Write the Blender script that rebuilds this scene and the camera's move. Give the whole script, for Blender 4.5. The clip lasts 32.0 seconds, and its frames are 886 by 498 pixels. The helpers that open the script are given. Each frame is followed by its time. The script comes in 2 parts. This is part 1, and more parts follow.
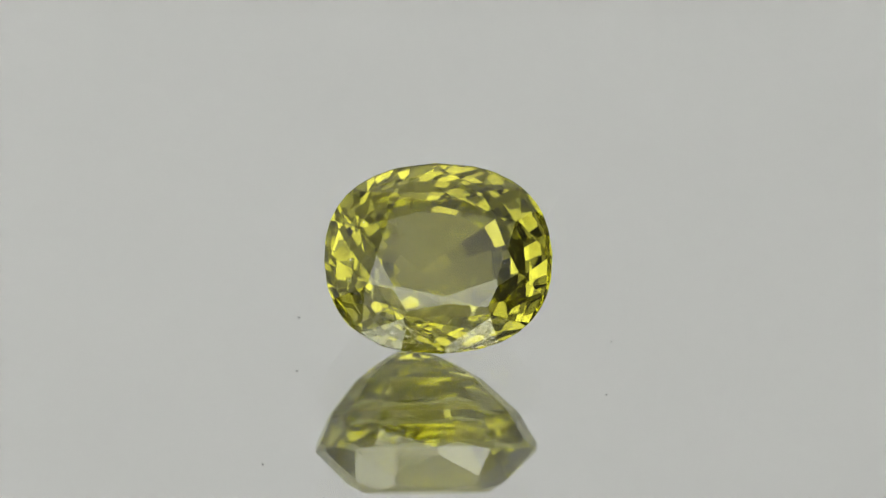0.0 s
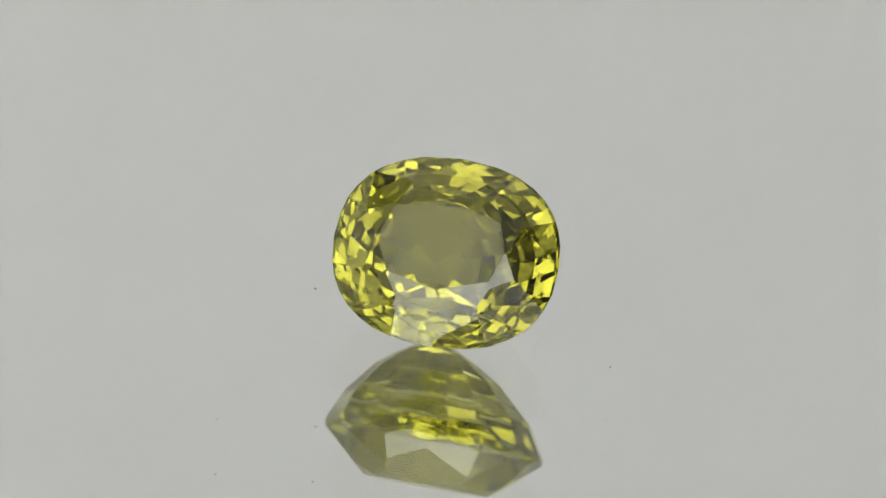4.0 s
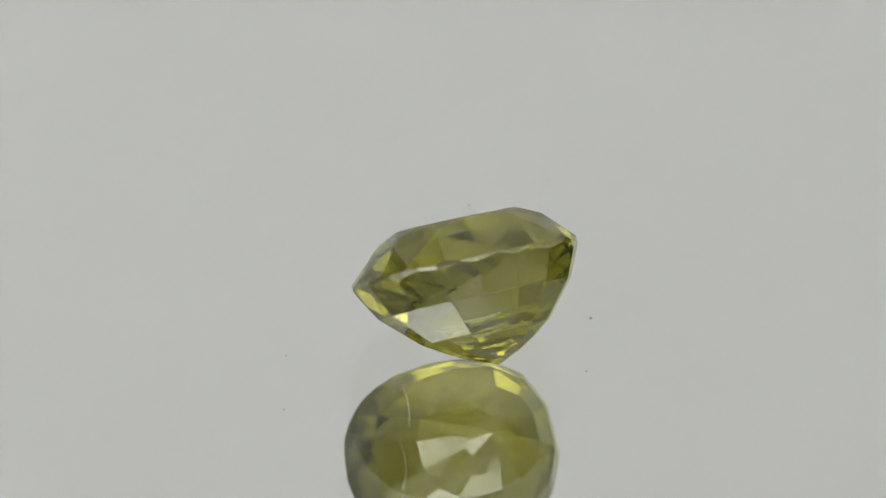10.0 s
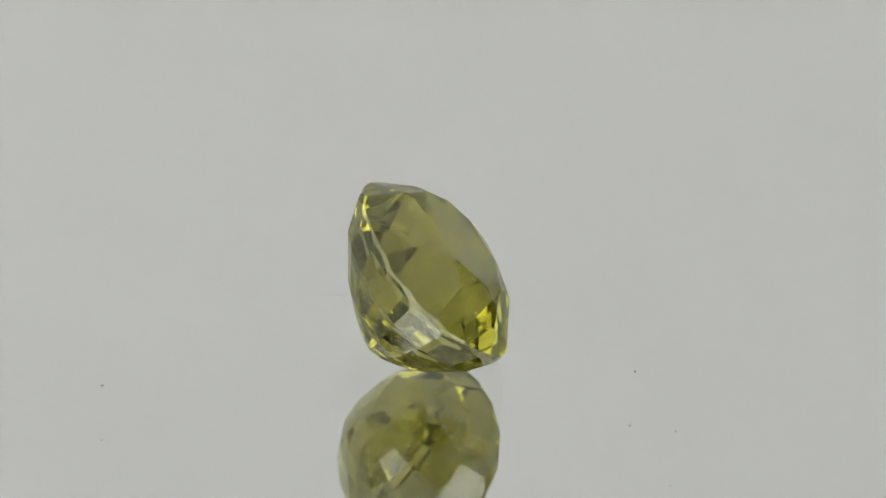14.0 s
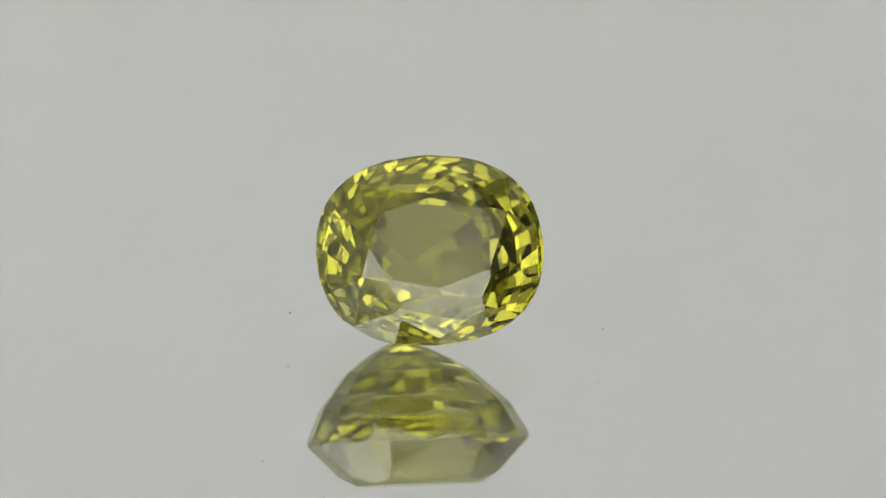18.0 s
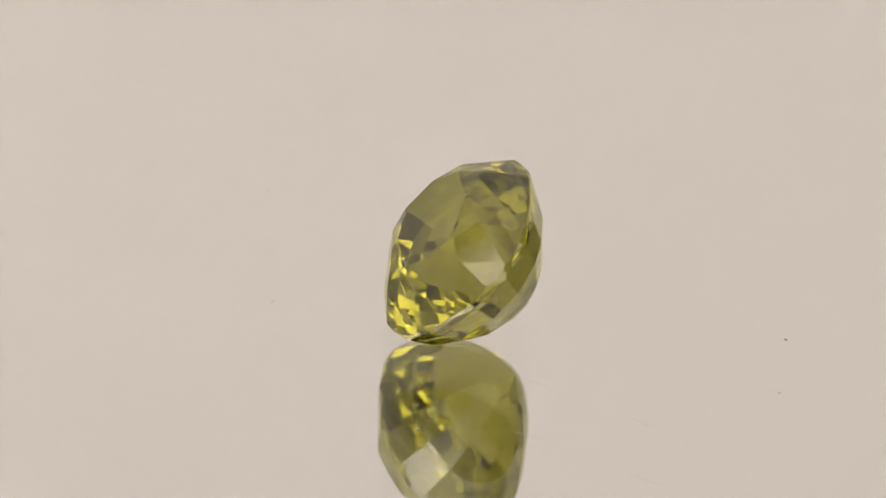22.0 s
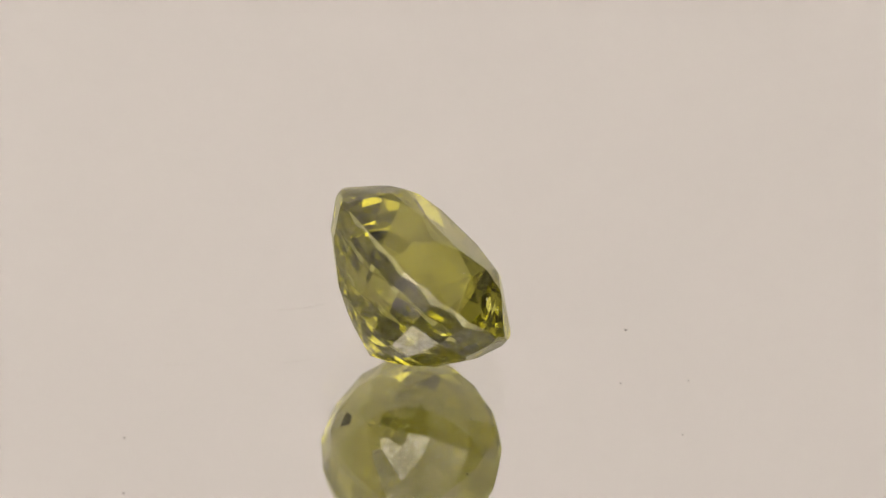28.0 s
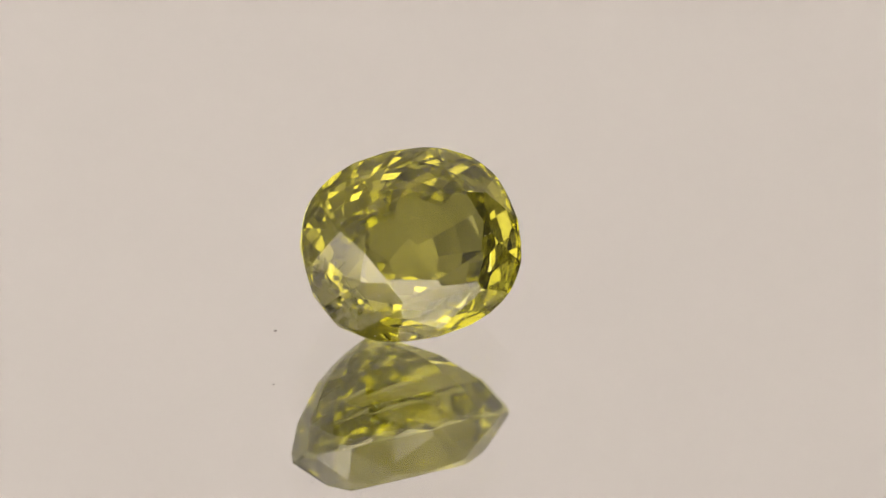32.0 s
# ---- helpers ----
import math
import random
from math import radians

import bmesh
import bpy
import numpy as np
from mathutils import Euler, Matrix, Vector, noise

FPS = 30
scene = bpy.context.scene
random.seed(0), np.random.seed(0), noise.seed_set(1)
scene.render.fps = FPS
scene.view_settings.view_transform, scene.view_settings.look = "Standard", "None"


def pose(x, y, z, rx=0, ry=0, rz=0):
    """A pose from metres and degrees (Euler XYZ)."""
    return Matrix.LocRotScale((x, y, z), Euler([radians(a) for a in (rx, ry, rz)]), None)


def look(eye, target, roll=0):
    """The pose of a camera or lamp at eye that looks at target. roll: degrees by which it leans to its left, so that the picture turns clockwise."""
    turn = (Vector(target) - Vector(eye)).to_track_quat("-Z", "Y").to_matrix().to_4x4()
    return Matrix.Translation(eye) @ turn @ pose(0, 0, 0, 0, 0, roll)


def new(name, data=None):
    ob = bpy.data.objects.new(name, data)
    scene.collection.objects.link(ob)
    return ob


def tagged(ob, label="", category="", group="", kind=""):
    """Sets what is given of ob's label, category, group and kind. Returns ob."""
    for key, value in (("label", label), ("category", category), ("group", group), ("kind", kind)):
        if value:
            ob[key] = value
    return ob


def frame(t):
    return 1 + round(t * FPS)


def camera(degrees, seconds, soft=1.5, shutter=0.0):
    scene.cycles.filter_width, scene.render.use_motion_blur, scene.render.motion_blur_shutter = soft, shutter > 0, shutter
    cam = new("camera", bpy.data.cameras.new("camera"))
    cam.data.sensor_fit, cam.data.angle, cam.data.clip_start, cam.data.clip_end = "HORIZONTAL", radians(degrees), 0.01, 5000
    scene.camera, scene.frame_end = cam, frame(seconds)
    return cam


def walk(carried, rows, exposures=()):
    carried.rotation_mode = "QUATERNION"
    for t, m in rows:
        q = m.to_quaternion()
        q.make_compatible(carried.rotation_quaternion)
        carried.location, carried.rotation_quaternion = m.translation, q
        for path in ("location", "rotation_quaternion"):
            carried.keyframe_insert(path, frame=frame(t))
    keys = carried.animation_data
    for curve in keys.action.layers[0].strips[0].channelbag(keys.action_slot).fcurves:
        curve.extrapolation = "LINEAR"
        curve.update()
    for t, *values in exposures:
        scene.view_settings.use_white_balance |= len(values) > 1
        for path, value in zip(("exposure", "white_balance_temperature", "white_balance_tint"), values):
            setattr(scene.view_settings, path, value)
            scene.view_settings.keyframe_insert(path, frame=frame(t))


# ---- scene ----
# One small unit of the plan, in metres: the stone is 394 of them long (about 9.7 mm).
U = 2.46e-5
SECONDS = 32.0
DEPRESSION, ROLL, DISTANCE = radians(39.68), 3.68, 8548 * U

# ---- camera ----
cam = camera(10.48, SECONDS, soft=1.25)
# a close-up lens: sharp on the stone, softer behind it and in the mirror
cam.data.dof.use_dof, cam.data.dof.focus_distance, cam.data.dof.aperture_fstop = True, DISTANCE - 95 * U, 54.0
EYE = Vector((0, -math.cos(DEPRESSION), math.sin(DEPRESSION))) * DISTANCE
SIDE = Vector((1, 0, 0))
UP = Vector((0, math.sin(DEPRESSION), math.cos(DEPRESSION)))
# seconds, and how far the turning axis stands from where it stands at 18 s (sideways, down)
SWAY = [(0.0, 14.1, 15.2), (3.4, 14.1, 15.2), (3.5, 19.5, 11.5), (6.0, 18.8, 4.9), (8.0, 20.5, 3.5), (8.7, 17.0, 0.5),
        (8.95, 1.5, -4.3), (10.0, 4.5, -5.1), (11.0, 5.1, -2.5), (12.0, 3.8, -0.7), (14.0, 3.5, 0.8), (17.0, 0.2, -1.4),
        (18.0, 0.0, 0.0), (18.2, -4.4, -1.5), (19.0, -5.2, -4.9), (20.0, -8.0, -7.3), (22.0, -5.0, -9.6),
        (23.2, -8.0, -11.0), (23.6, -17.5, -17.5), (24.0, -19.5, -19.0), (25.0, -16.4, -16.6), (28.0, -23.0, -12.1),
        (30.0, -25.2, -15.2), (32.0, -26.2, -15.4)]


def sight(dx, dy):
    """The camera's pose when the turning axis stands dx, dy units from the middle of the picture."""
    c, s = math.cos(radians(ROLL)), math.sin(radians(ROLL))
    u, v = -(dx * c + dy * s) * U, -(-dx * s + dy * c) * U
    return look(EYE, SIDE * u - UP * v, ROLL)


# the picture turns warmer and a little brighter between 18.2 and 18.3 s
GREY, WARM = (-0.65, 6500, 10), (-0.45, 7500, 22)
walk(cam, [(t, sight(778.5 - 784 + a, 584.5 - 441 + b)) for t, a, b in SWAY],
     exposures=[(0.0, *GREY), (18.2, *GREY), (18.3, *WARM), (32.0, *WARM)])

# ---- the turning of the mirror plate ----
SPIN = [(0.0, 2.32), (3.4, 2.32), (3.5, 360 - 24.396 * 14.5)]
SPIN += [(0.5 * k, 360 + 24.396 * (0.5 * k - 18)) for k in range(8, 37)]
SPIN += [(18.1, 360 + 24.396 * 0.1 + 2.98)]
SPIN += [(0.5 * k, 360 + 24.396 * (0.5 * k - 18) + 2.98) for k in range(37, 65)]


def turning(ob):
    """Key a thing that rides on the plate round the plate's axis."""
    base = ob.matrix_basis.copy()
    walk(ob, [(t, Matrix.Rotation(-radians(a), 4, "Z") @ base) for t, a in SPIN])


# ---- world and lamps ----
world = bpy.data.worlds.new("studio_dusk")
scene.world = world
world.use_nodes = True
world.node_tree.nodes["Background"].inputs[0].default_value = (0.03, 0.03, 0.032, 1)
world.node_tree.nodes["Background"].inputs[1].default_value = 1.0


def softbox(name, eye, target, wide, high, watts, colour=(1, 1, 1)):
    data = bpy.data.lights.new(name, "AREA")
    data.shape, data.size, data.size_y, data.energy, data.color = "RECTANGLE", wide, high, watts, colour
    ob = new(name, data)
    ob.matrix_world = look(eye, target)
    return ob


# assumed lamps, out of view, that light the tent's back and top cloth
softbox("unseen_softbox", (-0.15, 1.05, 0.25), (-0.04, 0.44, 0.30), 0.8, 0.6, 5.6)
softbox("unseen_softbox", (0.0, 0.05, 1.35), (0, 0.03, 0.5), 0.7, 0.7, 10.5)
# added front pair, unseen: fill through the flap that lifts the dark facets
softbox("unseen_softbox", (-0.45, -0.80, 0.40), (-0.18, -0.34, 0.27), 0.4, 0.4, 18.0)
softbox("unseen_softbox", (0.45, -0.80, 0.40), (0.18, -0.34, 0.27), 0.4, 0.4, 18.0)

# light goes round many times inside a cut stone before it leaves
scene.cycles.max_bounces, scene.cycles.glossy_bounces, scene.cycles.transmission_bounces = 28, 20, 20

# ---- materials ----
def material(name):
    m = bpy.data.materials.new(name)
    m.use_nodes = True
    return m, m.node_tree.nodes, m.node_tree.links, m.node_tree.nodes["Principled BSDF"]


def plain(name, colour, rough=0.5, metal=0.0, grain=0.0, size=400.0):
    m, nodes, links, bsdf = material(name)
    bsdf.inputs["Base Color"].default_value = (*colour, 1)
    bsdf.inputs["Roughness"].default_value = rough
    bsdf.inputs["Metallic"].default_value = metal
    if grain:
        co = nodes.new("ShaderNodeTexCoord")
        fine, broad = nodes.new("ShaderNodeTexNoise"), nodes.new("ShaderNodeTexNoise")
        fine.inputs["Scale"].default_value, broad.inputs["Scale"].default_value = size, size / 15
        mix = nodes.new("ShaderNodeMath")
        mix.operation = "ADD"
        ramp = nodes.new("ShaderNodeMapRange")
        ramp.inputs[1].default_value, ramp.inputs[2].default_value = 0.6, 1.4
        ramp.inputs[3].default_value, ramp.inputs[4].default_value = 1 - grain, 1 + grain
        scale = nodes.new("ShaderNodeVectorMath")
        scale.operation = "SCALE"
        scale.inputs[0].default_value = colour
        for n in (fine, broad):
            links.new(co.outputs["Object"], n.inputs["Vector"])
        links.new(fine.outputs[0], mix.inputs[0])
        links.new(broad.outputs[0], mix.inputs[1])
        links.new(mix.outputs[0], ramp.inputs[0])
        links.new(ramp.outputs[0], scale.inputs["Scale"])
        links.new(scale.outputs[0], bsdf.inputs["Base Color"])
    return m


def crystal():
    """The stone: clear yellow-green crystal, tinted on the way through and a little at each inner bounce."""
    m, nodes, links, bsdf = material("yellow_green_crystal")
    nodes.remove(bsdf)
    body, gloss, both = nodes.new("ShaderNodeBsdfRefraction"), nodes.new("ShaderNodeBsdfGlossy"), nodes.new("ShaderNodeMixShader")
    body.inputs["Color"].default_value = (0.568, 0.558, 0.230, 1)
    body.inputs["Roughness"].default_value, body.inputs["IOR"].default_value = 0.0, 1.75
    gloss.inputs["Roughness"].default_value = 0.0
    fresnel = nodes.new("ShaderNodeFresnel")
    fresnel.inputs["IOR"].default_value = 1.75
    # plain gloss outside; the long ways of total reflection inside soak up more of the colour
    tint = nodes.new("ShaderNodeMix")
    tint.data_type = "RGBA"
    tint.inputs[6].default_value, tint.inputs[7].default_value = (0.97, 0.97, 0.96, 1), (0.866, 0.868, 0.66, 1)
    links.new(fresnel.outputs[0], tint.inputs[0])
    links.new(tint.outputs[2], gloss.inputs["Color"])
    links.new(fresnel.outputs[0], both.inputs[0])
    links.new(body.outputs[0], both.inputs[1])
    links.new(gloss.outputs[0], both.inputs[2])
    links.new(both.outputs[0], nodes["Material Output"].inputs[0])
    return m


def frosted():
    """The bruted edge of the stone, ground but not polished."""
    m, nodes, links, bsdf = material("frosted_girdle")
    bsdf.inputs["Base Color"].default_value = (0.75, 0.76, 0.47, 1)
    bsdf.inputs["Roughness"].default_value = 0.22
    bsdf.inputs["IOR"].default_value = 1.75
    bsdf.inputs["Transmission Weight"].default_value = 0.9
    return m


def clear_glass():
    m, nodes, links, bsdf = material("clear_plate_glass")
    bsdf.inputs["Base Color"].default_value = (0.97, 0.98, 0.97, 1)
    bsdf.inputs["Roughness"].default_value = 0.0
    bsdf.inputs["IOR"].default_value = 1.5
    bsdf.inputs["Transmission Weight"].default_value = 1.0
    return m


def fabric():
    """White tent cloth that lets half of the lamps' light through."""
    m, nodes, links, bsdf = material("white_tent_cloth")
    cloth = nodes.new("ShaderNodeBsdfTranslucent")
    cloth.inputs[0].default_value = (0.82, 0.82, 0.81, 1)
    bsdf.inputs["Base Color"].default_value = (0.82, 0.82, 0.81, 1)
    bsdf.inputs["Roughness"].default_value = 0.9
    mix = nodes.new("ShaderNodeMixShader")
    mix.inputs[0].default_value = 0.55
    weave, bump, co = nodes.new("ShaderNodeTexNoise"), nodes.new("ShaderNodeBump"), nodes.new("ShaderNodeTexCoord")
    weave.inputs["Scale"].default_value = 900
    bump.inputs["Strength"].default_value, bump.inputs["Distance"].default_value = 0.1, 0.0005
    links.new(co.outputs["Object"], weave.inputs["Vector"])
    links.new(weave.outputs[0], bump.inputs["Height"])
    links.new(bump.outputs[0], bsdf.inputs["Normal"])
    links.new(bsdf.outputs[0], mix.inputs[1])
    links.new(cloth.outputs[0], mix.inputs[2])
    links.new(mix.outputs[0], nodes["Material Output"].inputs[0])
    return m


def glow(name, colour, strength):
    m, nodes, links, bsdf = material(name)
    bsdf.inputs["Base Color"].default_value = (0.8, 0.8, 0.8, 1)
    bsdf.inputs["Emission Color"].default_value = (*colour, 1)
    # brightest over the lamp in the middle of the diffuser, weaker towards its rim
    co, far, fall = nodes.new("ShaderNodeTexCoord"), nodes.new("ShaderNodeVectorMath"), nodes.new("ShaderNodeMapRange")
    far.operation = "LENGTH"
    fall.inputs[1].default_value, fall.inputs[2].default_value = 0.01, 0.085
    fall.inputs[3].default_value, fall.inputs[4].default_value = strength * 1.15, strength * 0.7
    links.new(co.outputs["Object"], far.inputs[0])
    links.new(far.outputs["Value"], fall.inputs[0])
    links.new(fall.outputs[0], bsdf.inputs["Emission Strength"])
    return m


CRYSTAL, GIRDLE, GLASS, CLOTH = crystal(), frosted(), clear_glass(), fabric()
SILVER = plain("mirror_silvering", (0.93, 0.93, 0.92), 0.0, 1.0)
BLACK = plain("black_plastic", (0.02, 0.02, 0.021), 0.45, 0, 0.2)
GREY_BOARD = plain("grey_foam_board", (0.09, 0.09, 0.09), 0.85, 0, 0.15, 900)
WALL_PAINT = plain("white_studio_paint", (0.80, 0.80, 0.79), 0.8, 0, 0.1, 12)
TABLE = plain("white_tabletop", (0.75, 0.75, 0.74), 0.5, 0, 0.04, 60)
DUST = plain("grey_dust", (0.16, 0.155, 0.145), 0.9, 0, 0.3, 20000)
LINT = plain("pale_lint", (0.62, 0.61, 0.57), 0.9, 0, 0.2, 20000)
HAIR = plain("fine_grey_fibre", (0.44, 0.43, 0.40), 0.7, 0, 0.2, 20000)
LED = glow("led_diffuser", (1.0, 1.0, 0.98), 4.8)
LED_SOFT = glow("led_diffuser_soft", (1.0, 1.0, 0.98), 3.2)
LED_BRIGHT = glow("led_diffuser_bright", (1.0, 1.0, 0.98), 6.3)


# ---- mesh helpers ----
def part(name, bm, mat, parent=None, label=""):
    """Link a bmesh as one mesh object, under a thing or a part."""
    mesh = bpy.data.meshes.new(name)
    bm.to_mesh(mesh)
    bm.free()
    for m in (mat if isinstance(mat, (list, tuple)) else [mat]):
        mesh.materials.append(m)
    ob = new(name, mesh)
    if parent:
        ob.parent = parent
    return tagged(ob, label) if label else ob


def box(x0, x1, y0, y1, z0, z1, bevel=0.0):
    bm = bmesh.new()
    bmesh.ops.create_cube(bm, size=1)
    bmesh.ops.scale(bm, vec=(x1 - x0, y1 - y0, z1 - z0), verts=bm.verts)
    bmesh.ops.translate(bm, vec=((x0 + x1) / 2, (y0 + y1) / 2, (z0 + z1) / 2), verts=bm.verts)
    if bevel:
        bmesh.ops.bevel(bm, geom=bm.edges[:], offset=bevel, segments=2, affect="EDGES", profile=0.5)
    return bm


def lathe(rows, n=96):
    """A closed turned body from (radius, height) rows, its first and last radius on the axis or not."""
    bm = bmesh.new()
    rings = [[bm.verts.new((r * math.cos(2 * math.pi * k / n), r * math.sin(2 * math.pi * k / n), z)) for k in range(n)]
             for r, z in rows]
    for a, b in zip(rings, rings[1:]):
        for k in range(n):
            bm.faces.new((a[k], a[(k + 1) % n], b[(k + 1) % n], b[k]))
    bm.faces.new(rings[0][::-1])
    bm.faces.new(rings[-1])
    bmesh.ops.recalc_face_normals(bm, faces=bm.faces)
    return bm


# ---- the studio around: closed room, table, cloth tent ----
def setting(name, bm, mat, label):
    return tagged(part(name, bm, mat), label, kind="structure")


setting("floor", box(-1.7, 1.7, -1.9, 1.7, -0.85, -0.80), WALL_PAINT, "pale grey studio floor")
setting("ceiling", box(-1.7, 1.7, -1.9, 1.7, 1.75, 1.80), WALL_PAINT, "white studio ceiling")
setting("wall_north", box(-1.7, 1.7, 1.65, 1.70, -0.80, 1.75), WALL_PAINT, "white painted studio wall")
setting("wall_south", box(-1.7, 1.7, -1.90, -1.85, -0.80, 1.75), WALL_PAINT, "white painted studio wall")
setting("wall_west", box(-1.70, -1.65, -1.85, 1.65, -0.80, 1.75), WALL_PAINT, "white painted studio wall")
setting("wall_east", box(1.65, 1.70, -1.85, 1.65, -0.80, 1.75), WALL_PAINT, "white painted studio wall")


def work_table():
    table = tagged(new("table"), "plain white work table under the cloth tent", "table")
    table.location = (0, 0.1, -0.80)
    part("tabletop", box(-0.6, 0.6, -0.45, 0.45, 0.745, 0.775, 0.004), TABLE, table)
    for x in (-0.55, 0.55):
        for y in (-0.4, 0.4):
            part("leg", box(x - 0.02, x + 0.02, y - 0.02, y + 0.02, 0.0, 0.745, 0.003), BLACK, table)


work_table()


def cloth_tent():
    """Light tent on four poles, its sides open: a top, a back and a front flap with a slot for the lens."""
    tent = tagged(new("light_tent"), "white translucent cloth light tent on black poles, sides open", "light tent")
    tent.location = (0, 0, -0.025)
    for x in (-0.40, 0.40):
        for y in (-0.34, 0.44):
            part("pole", box(x - 0.006, x + 0.006, y - 0.006, y + 0.006, 0, 0.6, 0.002), BLACK, tent)
    for y in (-0.34, 0.44):
        part("crossbar", box(-0.394, 0.394, y - 0.005, y + 0.005, 0.588, 0.598, 0.002), BLACK, tent)
    # the cloth stops short of the frame, further on one side
    part("top", box(-0.24, 0.34, -0.346, 0.446, 0.6005, 0.6025), CLOTH, tent)
    part("back", box(-0.245, 0.31, 0.4465, 0.4485, 0, 0.6), CLOTH, tent)
    # front flap with a wide slot for the lens
    flap = box(-0.40, -0.09, -0.341, -0.339, 0, 0.6)
    for q in (box(0.09, 0.40, -0.341, -0.339, 0, 0.6), box(-0.09, 0.09, -0.341, -0.339, 0, 0.13),
              box(-0.09, 0.09, -0.341, -0.339, 0.36, 0.6)):
        keep = bpy.data.meshes.new("slot")
        q.to_mesh(keep)
        q.free()
        flap.from_mesh(keep)
        bpy.data.meshes.remove(keep)
    part("front_flap", flap, CLOTH, tent)


cloth_tent()


def shade_board():
    """An unseen dark board, added on the table at the tent's open side to darken that side of the stone."""
    board = tagged(new("shade_board"), "unseen matt dark grey board added on the work table to darken one side of the stone", "shade board")
    board.location = (0.375, 0.06, -0.025)
    part("panel", box(-0.0025, 0.0025, -0.23, 0.23, 0.004, 0.27, 0.0008), GREY_BOARD, board)
    for y in (-0.15, 0.15):
        part("foot", box(-0.045, 0.045, y - 0.012, y + 0.012, 0.0, 0.004, 0.0008), BLACK, board)
    return board


shade_board()


def strip_lamp(azimuth, elevation, distance, wide, high, glowing):
    """A small softbox beside or over the lens that faces the stone."""
    lamp = tagged(new("strip_softbox"), "small strip softbox with a white diffuser and black housing", "softbox",
                  "softboxes round the lens")
    a, e = radians(azimuth), radians(elevation)
    at = Vector((math.sin(a) * math.cos(e), -math.cos(a) * math.cos(e), math.sin(e))) * distance
    lamp.matrix_world = look(at, (0, 0, 0.004))
    w, h = wide / 2, high / 2
    part("housing", box(-w - 0.006, w + 0.006, -h - 0.006, h + 0.006, 0.0022, 0.03, 0.003), BLACK, lamp)
    part("diffuser", box(-w, w, -h, h, 0.0, 0.002, 0.0006), glowing, lamp, "glowing white diffuser")


strip_lamp(-30, 31, 0.30, 0.180, 0.140, LED)
strip_lamp(1, 30, 0.30, 0.092, 0.105, LED_BRIGHT)
strip_lamp(33.5, 24, 0.30, 0.155, 0.092, LED)
strip_lamp(22, 39, 0.30, 0.060, 0.036, LED_BRIGHT)
strip_lamp(1, 55, 0.30, 0.048, 0.050, LED)
strip_lamp(-52, 73, 0.32, 0.130, 0.130, LED_SOFT)


# ---- the turning mirror ----
PLATE_T, PLATE_R = 0.003, 0.062


def mirror_turntable():
    table = tagged(new("turntable"), "slowly turning round mirror plate of clear glass on a black base", "turntable")
    table.location = (0, 0, -0.025)
    top = 0.025
    bm = lathe([(PLATE_R, top - PLATE_T), (PLATE_R, top - 0.0003), (PLATE_R - 0.0003, top)], 128)
    for f in bm.faces:
        f.material_index = 1 if f.normal.z < -0.9 else 0
    part("mirror_plate", bm, [GLASS, SILVER], table, "clear glass mirror plate with faint dust")
    part("platter", lathe([(0.058, 0.016), (0.060, 0.017), (0.060, top - PLATE_T - 0.0004), (0.0595, top - PLATE_T - 0.0002)]),
         BLACK, table)
    part("base", lathe([(0.050, 0.0), (0.052, 0.001), (0.052, 0.014), (0.050, 0.0155)]), BLACK, table)
    return table


TURNTABLE = mirror_turntable()

# ---- the stone ----
HALF_A, HALF_B, POWER = 199.3, 166.4, 2.346
STONE_AT, STONE_TILT, STONE_WAY, STONE_TWIST = (-26.3, 23.0, 161.5), radians(46.38), radians(-81.35), radians(1.34)
CULET_OFF = (-27.4, -14.0)


def stone_matrix():
    e, al, sp = STONE_TILT, STONE_WAY, STONE_TWIST
    n = Vector((math.cos(e) * math.cos(al), math.cos(e) * math.sin(al), math.sin(e)))
    across = Vector((-math.sin(al), math.cos(al), 0))
    x = math.cos(sp) * across + math.sin(sp) * n.cross(across)
    y = n.cross(x)
    return Matrix((x, y, n)).transposed()


def reach(phi):
    """How far the stone's outline reaches in a direction of its plan."""
    q = POWER / (POWER - 1)
    return (abs(HALF_A * math.cos(phi)) ** q + abs(HALF_B * math.sin(phi)) ** q) ** (1 / q)


# the crown's cut: each facet's index (degrees round the stone), its lean from the table and its depth from the heart
TABLE_AT = 76.6
KITES = [(3.6, 39.8, 131.5), (46.0, 40.5, 129.4), (89.3, 41.4, 115.0), (131.4, 40.2, 127.6), (185.6, 40.2, 132.1),
         (227.1, 38.6, 123.9), (270.8, 40.4, 113.6), (319.7, 39.4, 127.8)]
STARS = [(18.1, 28.0, 118.4), (75.1, 19.3, 98.4), (104.3, 19.9, 99.4), (158.5, 23.6, 112.9), (206.6, 25.7, 113.5),
         (256.9, 17.2, 95.1), (287.3, 14.0, 92.2), (338.7, 23.5, 111.7)]
BREAKS = [(11.6, 44.5, 140.7), (38.6, 44.1, 138.6), (61.8, 48.0, 136.6), (82.5, 47.7, 125.9), (95.3, 47.1, 124.9),
          (115.4, 48.6, 135.4), (143.3, 46.1, 142.8), (170.3, 46.9, 147.1), (189.1, 41.6, 134.7), (217.4, 43.2, 134.9),
          (246.2, 47.8, 133.4), (265.0, 47.1, 124.9), (278.6, 48.6, 127.4), (299.4, 48.0, 138.0), (322.6, 43.1, 135.8),
          (349.6, 45.5, 143.7)]
# the pavilion: tiers as (share of the outline, share of the depth) under the girdle
PAVILION_FROM, PAVILION_DEPTH = 4.0, 181.4
TIERS = [(1.0, 0.0), (0.846, 0.335), (0.565, 0.665), (0.385, 0.800), (0.245, 0.887), (0.0, 1.0)]


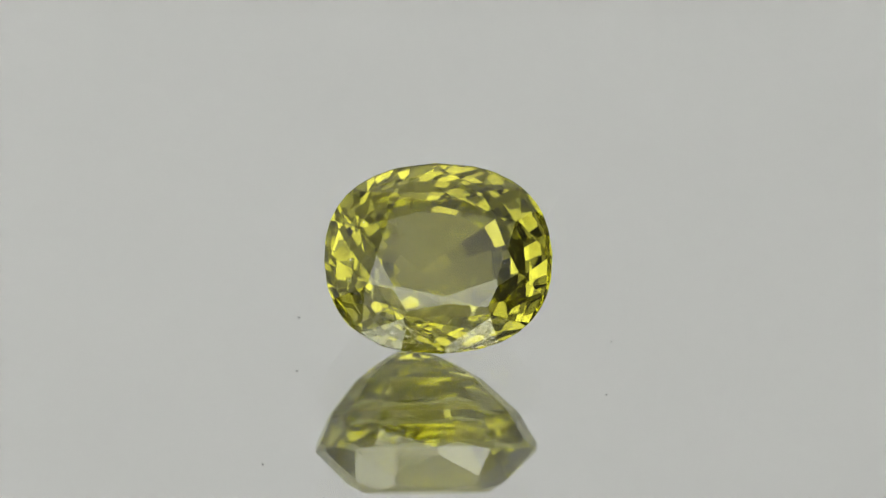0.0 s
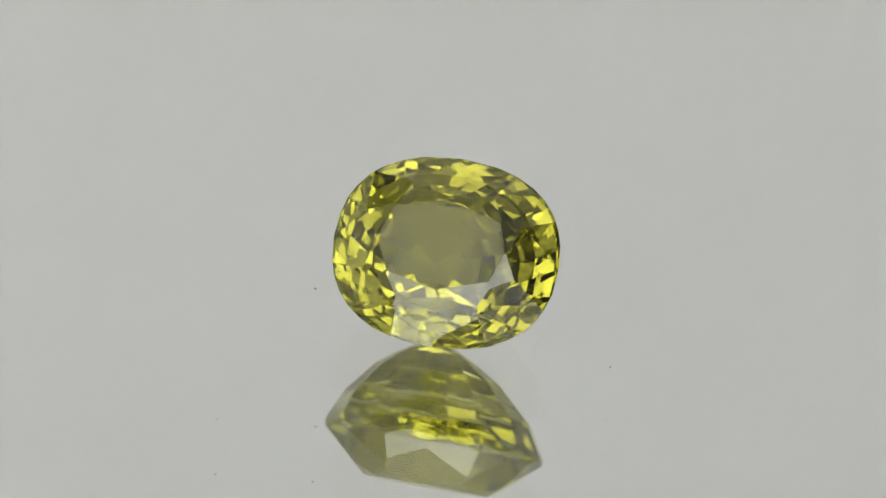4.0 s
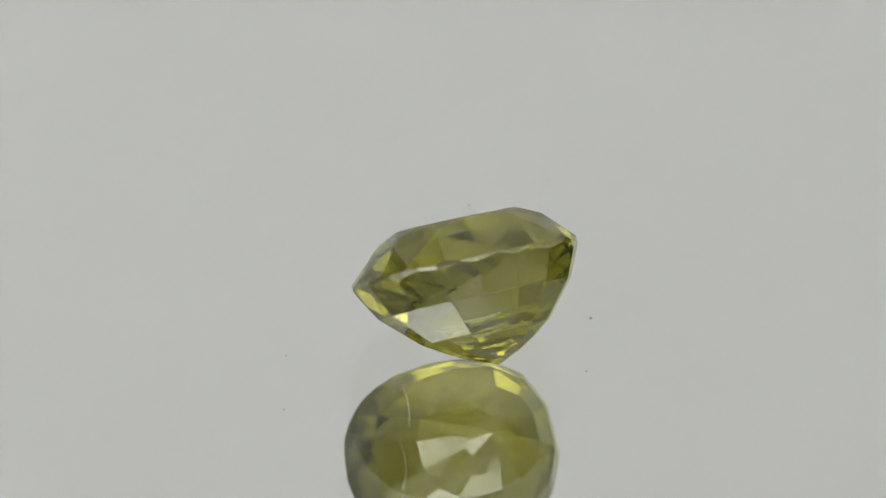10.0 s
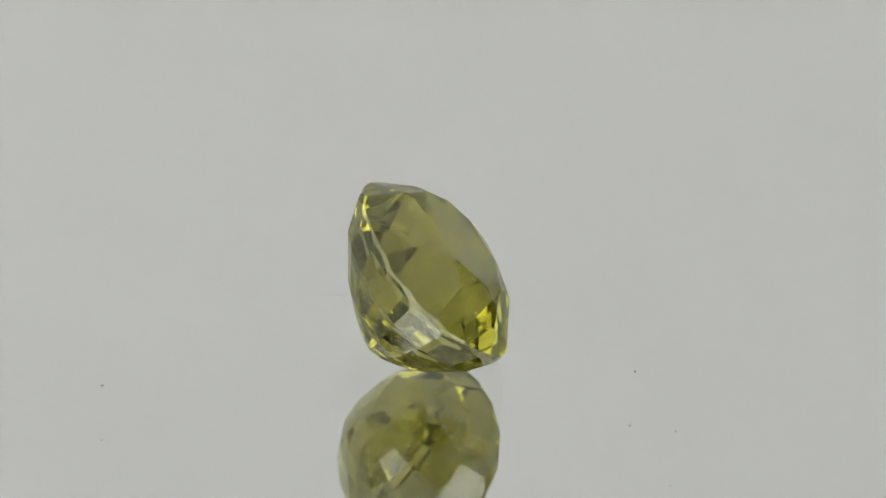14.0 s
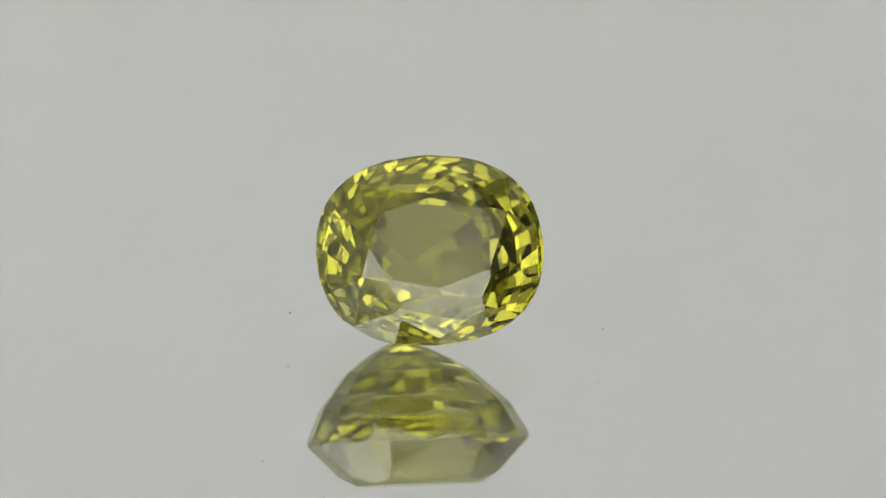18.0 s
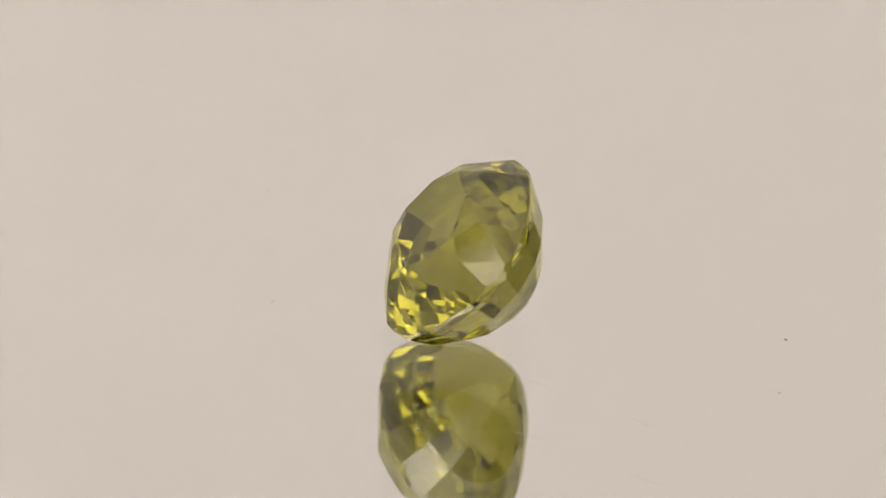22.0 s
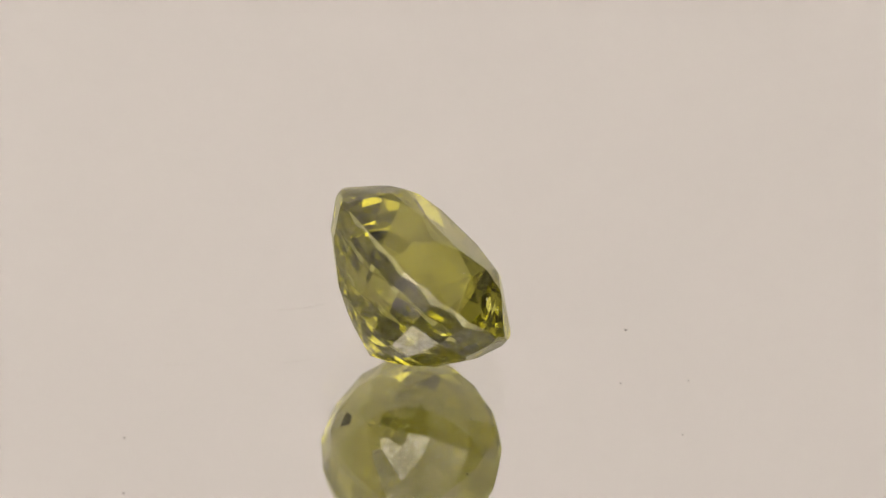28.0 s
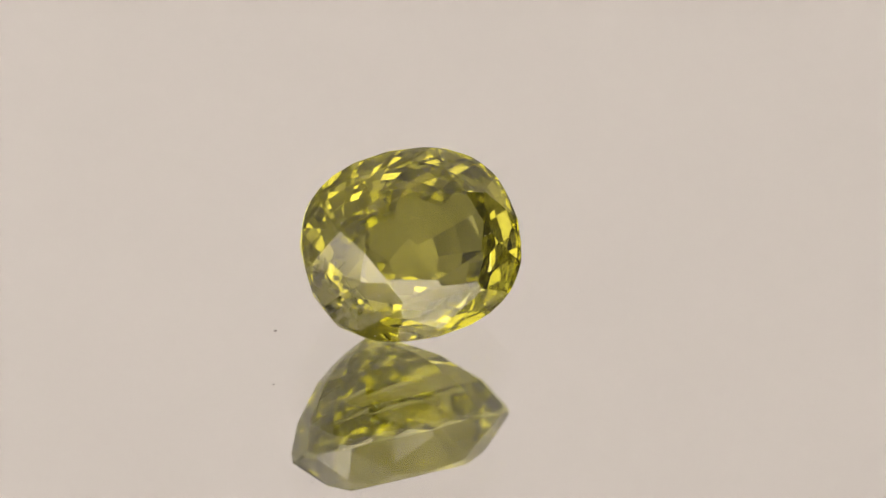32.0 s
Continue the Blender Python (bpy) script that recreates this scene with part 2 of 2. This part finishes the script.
def facing(deg):
    """The way the outline faces at a place of the girdle."""
    c, s, e = math.cos(radians(deg)), math.sin(radians(deg)), POWER - 1
    return math.atan2(math.copysign((abs(s) / HALF_B) ** e / HALF_B, s), math.copysign((abs(c) / HALF_A) ** e / HALF_A, c))


def cuts_of_stone():
    """Every facet of the cut as (name, a point of its plane, its normal)."""
    rng = random.Random(4)
    cuts = [("table_facet", Vector((0, 0, TABLE_AT)), Vector((0, 0, 1)))]
    for k in range(32):
        phi = 2 * math.pi * (k + 0.5) / 32
        way = Vector((math.cos(phi), math.sin(phi), 0))
        cuts.append(("girdle_facet", way * reach(phi), way))
    for name, rows in (("kite_facet", KITES), ("star_facet", STARS), ("upper_girdle_facet", BREAKS)):
        for index, lean, depth in rows:
            a, e = radians(index), radians(lean)
            normal = Vector((math.sin(e) * math.cos(a), math.sin(e) * math.sin(a), math.cos(e)))
            cuts.append((name, normal * depth, normal))
    for i, ((s0, d0), (s1, d1)) in enumerate(zip(TIERS, TIERS[1:])):
        # sixteen facets a tier, eight at the culet, each a trifle off its neighbours
        for k in range(16 if i < 4 else 8):
            phi = facing(22.5 * k) if i < 4 else radians(22.5 + 45 * k)
            way = Vector((math.cos(phi), math.sin(phi), 0))
            lean = CULET_OFF[0] * way.x + CULET_OFF[1] * way.y
            r0, r1 = reach(phi) * s0 + lean * d0 ** 1.6, reach(phi) * s1 + lean * d1 ** 1.6
            z0, z1 = -PAVILION_FROM - PAVILION_DEPTH * d0, -PAVILION_FROM - PAVILION_DEPTH * d1
            normal = (way * (z0 - z1) + Vector((0, 0, r1 - r0))).normalized()
            normal = (normal + Vector([rng.uniform(-0.004, 0.004) for _ in range(3)])).normalized()
            cuts.append(("pavilion_facet", way * (r0 + r1) / 2 + Vector((0, 0, (z0 + z1) / 2)), normal))
    return cuts


def gemstone():
    rng = random.Random(4)
    cuts = cuts_of_stone()
    bm = bmesh.new()
    bmesh.ops.create_cube(bm, size=900)
    for name, co, no in cuts:
        got = bmesh.ops.bisect_plane(bm, geom=bm.verts[:] + bm.edges[:] + bm.faces[:], dist=1e-4, plane_co=co, plane_no=no,
                                     clear_outer=True)
        edges = [e for e in got["geom_cut"] if isinstance(e, bmesh.types.BMEdge)]
        if len(edges) > 2:
            bmesh.ops.edgenet_fill(bm, edges=edges)
    bmesh.ops.remove_doubles(bm, verts=bm.verts, dist=0.05)
    bmesh.ops.recalc_face_normals(bm, faces=bm.faces)
    turn = stone_matrix()
    for v in bm.verts:
        v.co = turn @ v.co + Vector(STONE_AT)
    low = min(v.co.z for v in bm.verts)
    foot = min(bm.verts, key=lambda v: v.co.z).co.copy()
    for v in bm.verts:
        v.co = (v.co - Vector((foot.x, foot.y, low))) * U
    bm.normal_update()
    stone = tagged(new("gemstone"), "yellow-green faceted oval gemstone leaning on a mirror plate", "gemstone")
    stone.location = (foot.x * U, foot.y * U, 0.000002)
    kinds = {}
    for f in bm.faces:
        best = max(cuts, key=lambda c: (turn @ c[2]).dot(f.normal))
        kinds.setdefault(best[0], []).append(f)
    for name, faces in kinds.items():
        for f in faces:
            piece = bmesh.new()
            vs = [piece.verts.new(v.co) for v in f.verts]
            piece.faces.new(vs)
            part(name, piece, GIRDLE if name == "girdle_facet" and rng.random() < 0.55 else CRYSTAL, stone)
    spots = []
    skin = [f for n in ("kite_facet", "star_facet", "upper_girdle_facet", "pavilion_facet") for f in kinds[n]]
    areas = [f.calc_area() for f in skin]
    for k in range(46):
        f = rng.choices(skin, areas)[0]
        w = [rng.random() ** 2 + 0.02 for _ in f.verts]
        at = sum((v.co * q for v, q in zip(f.verts, w)), Vector()) / sum(w)
        spots.append((at + f.normal * 0.25 * U, f.normal.copy()))
    bm.free()
    # lint that clings to the polished facets
    for at, normal in spots:
        dot = bmesh.new()
        bmesh.ops.create_icosphere(dot, subdivisions=1, radius=rng.choice((0.4, 0.5, 0.6, 0.9)) * U)
        stretch = Vector((rng.uniform(0.8, 2.4), rng.uniform(0.7, 1.1), 0.5))
        lie = normal.to_track_quat("Z", "X")
        for v in dot.verts:
            v.co = lie @ Vector((v.co.x * stretch.x, v.co.y * stretch.y, v.co.z * stretch.z)) * rng.uniform(0.8, 1.2) + at
        part("lint", dot, LINT, stone)
    # a few pinpoint inclusions inside the stone
    for k in range(9):
        dot = bmesh.new()
        bmesh.ops.create_icosphere(dot, subdivisions=1, radius=rng.uniform(0.7, 1.5) * U)
        at = Vector((rng.uniform(-110, 110), rng.uniform(-90, 90), rng.uniform(-60, 30)))
        at = turn @ at + Vector(STONE_AT) - Vector((foot.x, foot.y, low))
        bmesh.ops.translate(dot, vec=at * U, verts=dot.verts)
        part("inclusion", dot, DUST, stone, "dark pinpoint inclusion" if k == 0 else "")
    return stone


STONE = gemstone()


# ---- dust and fibres on the glass ----
def dust_speck(r, phi, size):
    rng = random.Random(int(r * 13 + phi * 100))
    bm = bmesh.new()
    bmesh.ops.create_icosphere(bm, subdivisions=2, radius=size * U)
    for v in bm.verts:
        v.co = Vector((v.co.x * rng.uniform(0.9, 1.7), v.co.y * rng.uniform(0.7, 1.2), v.co.z * 0.6)) * rng.uniform(0.75, 1.2)
    low = min(v.co.z for v in bm.verts)
    bmesh.ops.translate(bm, vec=(0, 0, -low), verts=bm.verts)
    ob = part("dust_speck", bm, DUST)
    ob.matrix_basis = pose(r * U * math.cos(phi), r * U * math.sin(phi), 0.000001, 0, 0, rng.uniform(0, 360))
    return tagged(ob, "tiny grey dust speck on the mirror glass", "dust speck", "dust specks on the glass")


def fibre(r0, phi0, r1, phi1, bow):
    """A thin bent fibre lying on the glass between two places given by radius and direction."""
    a = Vector((r0 * math.cos(phi0), r0 * math.sin(phi0), 0)) * U
    b = Vector((r1 * math.cos(phi1), r1 * math.sin(phi1), 0)) * U
    mid, side = (a + b) / 2, Vector((a.y - b.y, b.x - a.x, 0)) * bow
    bm, n, rad = bmesh.new(), 24, 0.37 * U
    rings = []
    for k in range(n + 1):
        f = k / n
        c = a * (1 - f) + b * f + side * 4 * f * (1 - f) - mid
        thin = rad * (0.5 + 0.5 * math.sin(math.pi * (0.1 + 0.8 * f)))
        along = (b - a).normalized()
        across = Vector((-along.y, along.x, 0))
        rings.append([bm.verts.new(c + across * thin * math.cos(q) + Vector((0, 0, rad + thin * math.sin(q))))
                      for q in (0, math.pi / 3, 2 * math.pi / 3, math.pi, 4 * math.pi / 3, 5 * math.pi / 3)])
    for p, q in zip(rings, rings[1:]):
        for k in range(6):
            bm.faces.new((p[k], p[(k + 1) % 6], q[(k + 1) % 6], q[k]))
    bm.faces.new(rings[0][::-1])
    bm.faces.new(rings[-1])
    bmesh.ops.recalc_face_normals(bm, faces=bm.faces)
    ob = part("fibre", bm, HAIR)
    ob.location = (mid.x, mid.y, 0.000001)
    return tagged(ob, "thin pale fibre lying on the mirror glass", "fibre", "fibres on the glass")


SPECKS = [dust_speck(r, phi, s) for r, phi, s in [
    (267.5, 3.069, 1.8), (290.1, 0.111, 1.7), (267.0, -3.215, 1.9), (352.2, -1.932, 2.2), (477.0, -2.215, 1.7), (619.0, 1.785, 1.9),
    (303.1, -0.770, 1.1)]]
FIBRES = [fibre(184, 0.969, 279, 1.140, 0.04), fibre(405, 1.190, 474, 1.207, -0.03)]


# ---- what moves ----
def motions():
    for ob in [TURNTABLE, STONE] + SPECKS + FIBRES:
        turning(ob)


motions()
